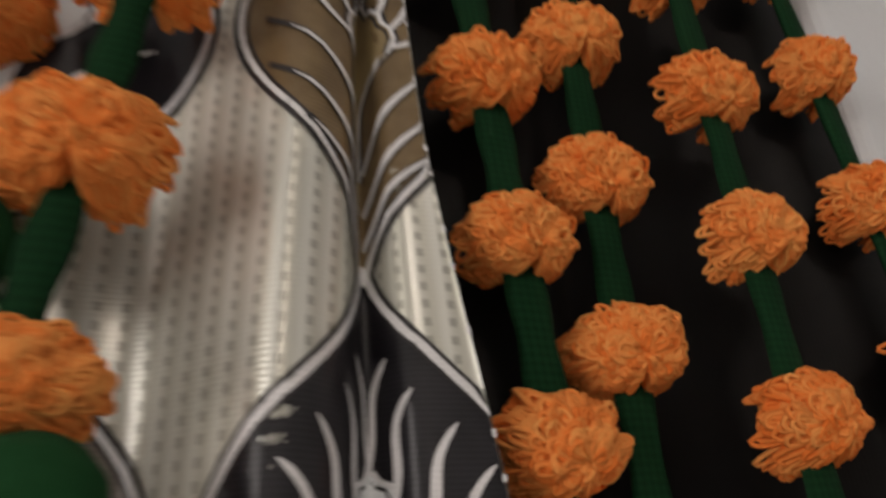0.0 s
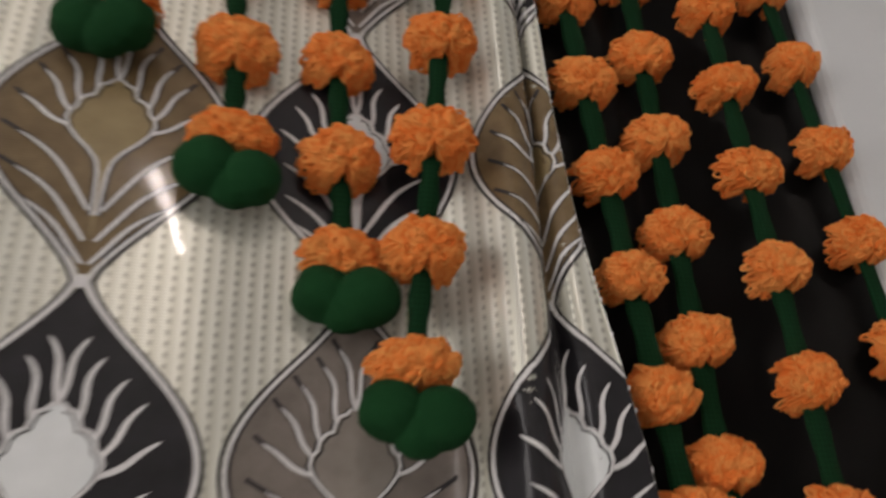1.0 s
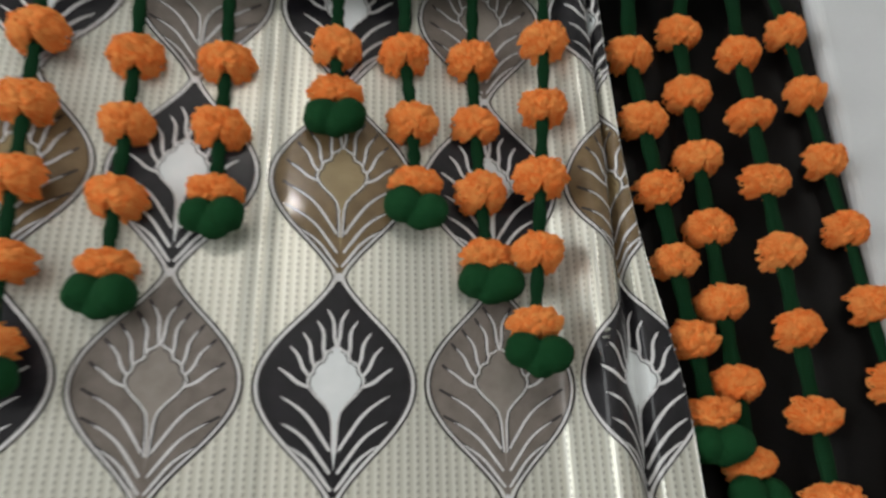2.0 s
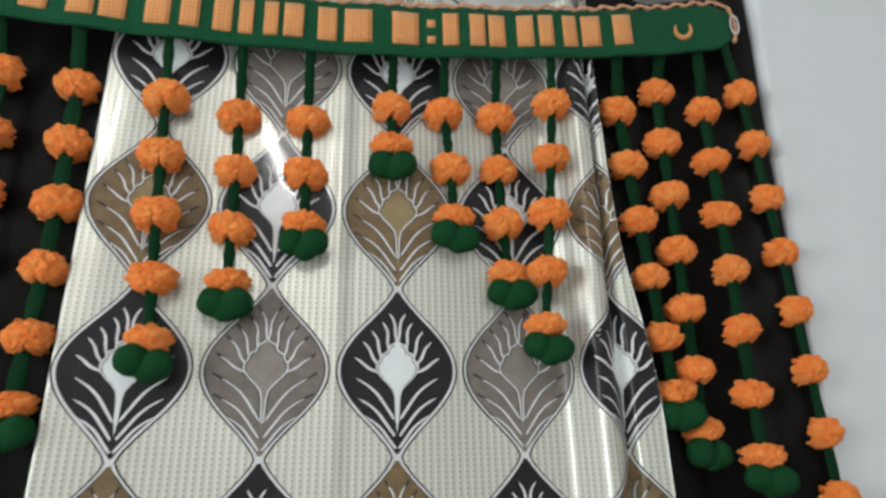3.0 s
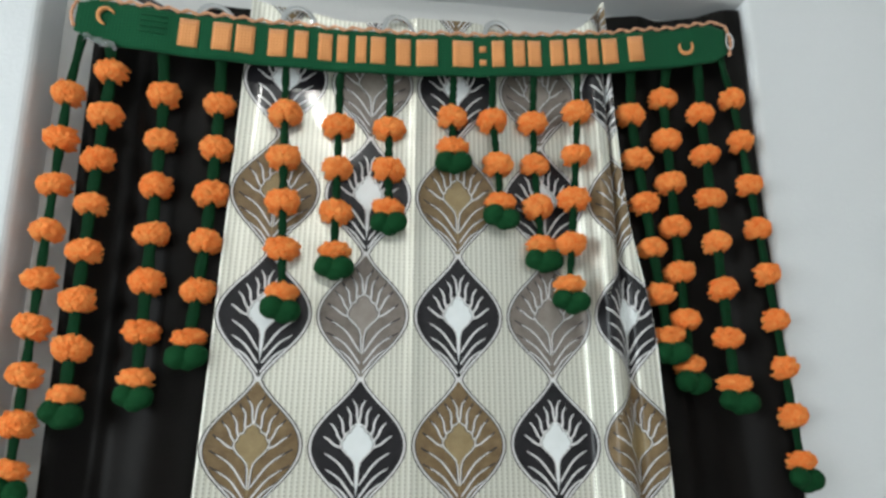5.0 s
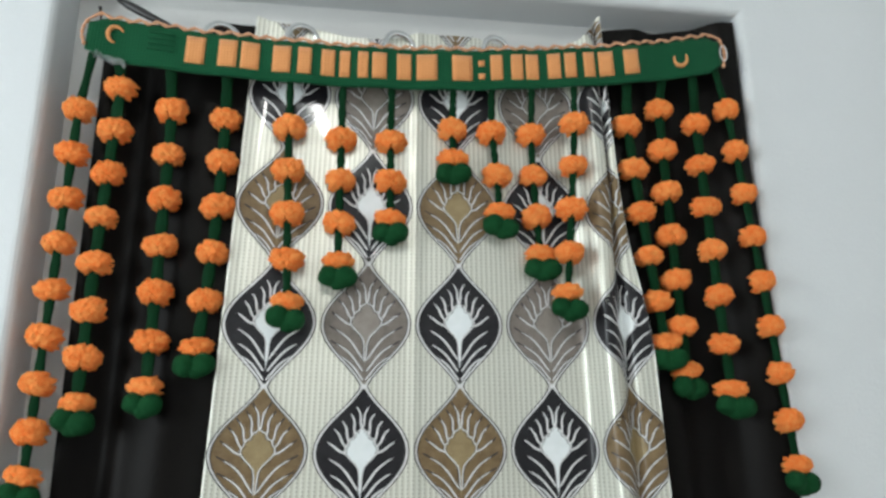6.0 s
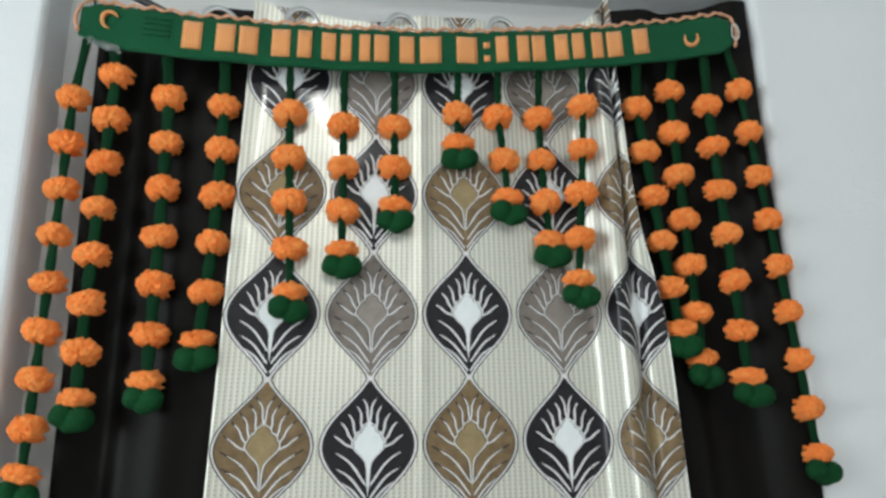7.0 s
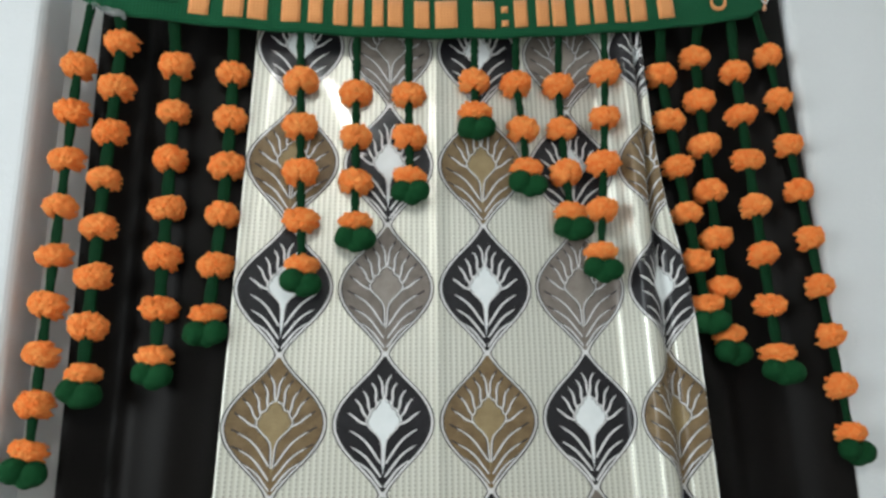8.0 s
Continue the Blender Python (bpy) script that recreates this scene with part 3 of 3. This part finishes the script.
# strand: x and z of its first and last flower, its bow in x and z, the number of flowers, and y at both ends
STRANDS = [
    (-0.558, 1.821, -0.567, 1.304, 0.0, -0.009, 9, 0.0, 0.0), (-0.502, 1.856, -0.512, 1.396, -0.002, -0.002, 8, -0.004, -0.004),
    (-0.428, 1.827, -0.428, 1.417, 0.001, -0.002, 7, 0.0, 0.0), (-0.349, 1.815, -0.365, 1.470, 0.005, 0.002, 6, -0.006, -0.006),
    (-0.254, 1.799, -0.245, 1.532, -0.001, 0.001, 5, -0.024, -0.024), (-0.177, 1.788, -0.177, 1.593, 0.0, -0.001, 4, -0.016, -0.016),
    (-0.103, 1.789, -0.102, 1.660, 0.0, 0.0, 3, -0.014, -0.014), (-0.008, 1.813, -0.007, 1.757, 0.0, 0.0, 2, -0.016, -0.016),
    (0.054, 1.811, 0.064, 1.675, 0.002, -0.002, 3, -0.016, -0.016), (0.118, 1.812, 0.126, 1.612, -0.002, -0.002, 4, -0.014, -0.014),
    (0.183, 1.826, 0.157, 1.549, 0.001, -0.002, 5, -0.034, -0.036), (0.2825, 1.839, 0.313, 1.481, -0.001, -0.004, 6, -0.006, -0.016),
    (0.342, 1.874, 0.348, 1.439, -0.001, 0.001, 7, -0.002, -0.006), (0.396, 1.843, 0.404, 1.411, -0.001, 0.003, 7, -0.019, -0.028),
    (0.448, 1.868, 0.489, 1.304, 0.003, -0.005, 9, -0.027, -0.036),
]


def cord_mesh(points, half):
    verts, faces, uvs = [], [], []
    ring = [(-1, 0), (-0.75, -0.8), (0, -1), (0.75, -0.8), (1, 0), (0.75, 0.8), (0, 1), (-0.75, 0.8)]
    n = 60
    for i in range(n + 1):
        f = i / n * (len(points) - 1)
        k = min(int(f), len(points) - 2)
        p = points[k].lerp(points[k + 1], f - k)
        w = half + 0.0007 * math.sin(i * 1.3 + p.x * 90)
        for a, b in ring:
            verts.append((p.x + a * w, p.y + 0.003 + b * 0.0022, p.z))
            uvs.append((a * w, p.z))
    m = len(ring)
    for i in range(n):
        for k in range(m):
            faces.append((i * m + k, i * m + (k + 1) % m, (i + 1) * m + (k + 1) % m, (i + 1) * m + k))
    faces.append(tuple(range(m))[::-1])
    faces.append(tuple(n * m + k for k in range(m)))
    return mesh("cord", verts, faces, GREEN_CORD, uvs)


def door_hanging():
    t = thing("door_hanging", "green crochet door hanging with strands of orange wool flowers", "door hanging")
    band = part("band", band_strip("band", BAND_L, BAND_R, 0.0, 1.0, 0.0, 0.004, GREEN_BAND, 150, 10), t, "sagging green crochet band")
    part("edging", edging_mesh(), band, "orange picot edging")
    # plain bars in place of the lettering: left edge, width
    for x, w in ((-0.408, 0.076), (-0.328, 0.074), (-0.245, 0.056), (-0.183, 0.044), (-0.134, 0.061), (-0.066, 0.089), (0.050, 0.053), (0.107, 0.058), (0.171, 0.052), (0.229, 0.070)):
        for side in (0, 1):
            a = x + side * w * 0.62
            part("letter_bar", band_strip("letter_bar", a, a + w * 0.36, 0.22, 0.86, 0.0016, 0.003, ORANGE_BAND, 4, 3), band)
    for f in (0.33, 0.66):
        part("letter_bar", band_strip("letter_bar", 0.031, 0.041, f - 0.07, f + 0.07, 0.0016, 0.003, ORANGE_BAND, 2, 2), band)
    for x, f, turn in ((-0.508, 0.62, 0.5), (0.372, 0.48, 2.6)):
        moon = []
        for i in range(13):
            w = turn + 4.2 * i / 12
            moon.append((band_point(x + 0.011 * math.cos(w), f + 0.19 * math.sin(w), 0.002), 0.0012 + 0.0022 * math.sin(math.pi * i / 12)))
        part("crescent", mesh("crescent", *sweep([moon], 7), ORANGE_BAND, [(v * 0.001, 0) for v in range(7 * 13)]), band, "orange crochet crescent")
    for k in range(4):
        row = [(band_point(-0.462 + 0.038 * i / 8, 0.42 + 0.13 * k, 0.0012), 0.0016) for i in range(9)]
        part("rib", mesh("rib", *sweep([row], 6), GREEN_BAND, [(v * 0.001, 0) for v in range(54)]), band)
    loop = [(Vector((0.449 + 0.006 * math.cos(w), -0.032, 1.966 + 0.014 * math.sin(w))), 0.0009) for w in (2 * math.pi * i / 20 for i in range(21))]
    part("hanging_loop", mesh("hanging_loop", *sweep([loop], 7), WHITE_METAL), band, "pale thread loop at the band's end")
    rng = random.Random(8)
    verts, faces = [], []
    for j in range(5):
        for i in range(9):
            p = band_point(-0.532 + 0.044 * i / 8, -0.02 + 0.16 * j / 4 - 0.10 * i / 8 + 0.03 * math.sin(i * 2.2), 0.003)
            verts.append(p + Vector((rng.uniform(-1, 1), rng.uniform(-1.6, 0.6), rng.uniform(-1, 1))) * 0.0018)
    for j in range(4):
        for i in range(8):
            faces.append((j * 9 + i, j * 9 + i + 1, (j + 1) * 9 + i + 1, (j + 1) * 9 + i))
    part("tape", mesh("tape", verts, faces, FILM, None, False), band, "crumpled clear tape")
    flowers = [flower_mesh(11 + k, (17, 14, 19, 16, 18, 13)[k]) for k in range(6)]
    buds = [bud_mesh(40 + k) for k in range(4)]
    rng = random.Random(5)
    for n, (x0, z0, x1, z1, bow, sag, count, y0, y1) in enumerate(STRANDS):
        hx = min(max(x0 + (x0 - x1) * 0.15, BAND_L + 0.010), BAND_R - 0.012)
        hang = Vector((hx, band_y(hx) + 0.003, band_top(hx) - BAND_H + 0.006))
        spots = []
        for i in range(count):
            f = i / (count - 1)
            spots.append(Vector((x0 + (x1 - x0) * f + 4 * bow * f * (1 - f), y0 + (y1 - y0) * f, z0 + (z1 - z0) * f + 4 * sag * f * (1 - f))))
        cord = part("cord", cord_mesh([hang] + spots, 0.0056 if 4 <= n <= 10 else 0.0064 if n in (0, 14) else 0.0080), t, "flat green crochet cord")
        for i, p in enumerate(spots):
            fl = part("flower", flowers[rng.randrange(6)], cord)
            last = i == count - 1
            k = rng.uniform(0.97, 1.09)
            flip = rng.choice((-1, 1))
            fl.matrix_basis = Matrix.LocRotScale(p + Vector((0, 0.006, 0.006 if last else 0.0)), Euler((radians(rng.uniform(-10, 10)), radians(rng.uniform(-9, 9)), radians(rng.uniform(-14, 14)))),
                                                 (k * flip * (0.85 if n == 14 else 1.0), 1.0, k * (0.82 if last else rng.uniform(0.92, 1.05))))
            if last:
                b = part("bud", buds[n % 4], cord, "dark green wool tuft")
                b.matrix_basis = Matrix.LocRotScale(p + Vector((0.0, -0.003, -0.0185)), Euler((0, radians(rng.uniform(-8, 8)), radians(rng.uniform(-15, 15)))), (1.02, 1, 1.0))
    return t


door_hanging()


# ---- the curtain rod ----
def curtain_rod():
    t = thing("curtain_rod", "thin black curtain rod sloping behind the curtain tops", "curtain rod")
    part("rod", mesh("rod", *sweep([[((-0.522 + 0.12 * i / 8, 0.004, 2.005 - 0.062 * i / 8), (0.004, 0.0065, 0.007, 0.0065, 0.006, 0.006, 0.006, 0.006, 0.006)[i]) for i in range(9)]], 12), ROD), t)
    part("rod", mesh("rod", *sweep([[((-0.42 + 0.92 * i / 16, 0.040, 1.945 + 0.01 * i / 16), 0.008) for i in range(17)]], 12), ROD), t)


curtain_rod()


def nail(x, y, z):
    t = thing("nail", "small dark nail in the pale door reveal", "nail", (x, y, z))
    part("shank", mesh("shank", *sweep([[((0.0, 0.0, -0.012), 0.0012), ((0.001, -0.004, -0.004), 0.0018), ((0.0, -0.008, 0.006), 0.0024), ((0.0, -0.009, 0.009), 0.0032)]], 8), ROD), t)


nail(-0.566, BACK - 0.001, 2.012)
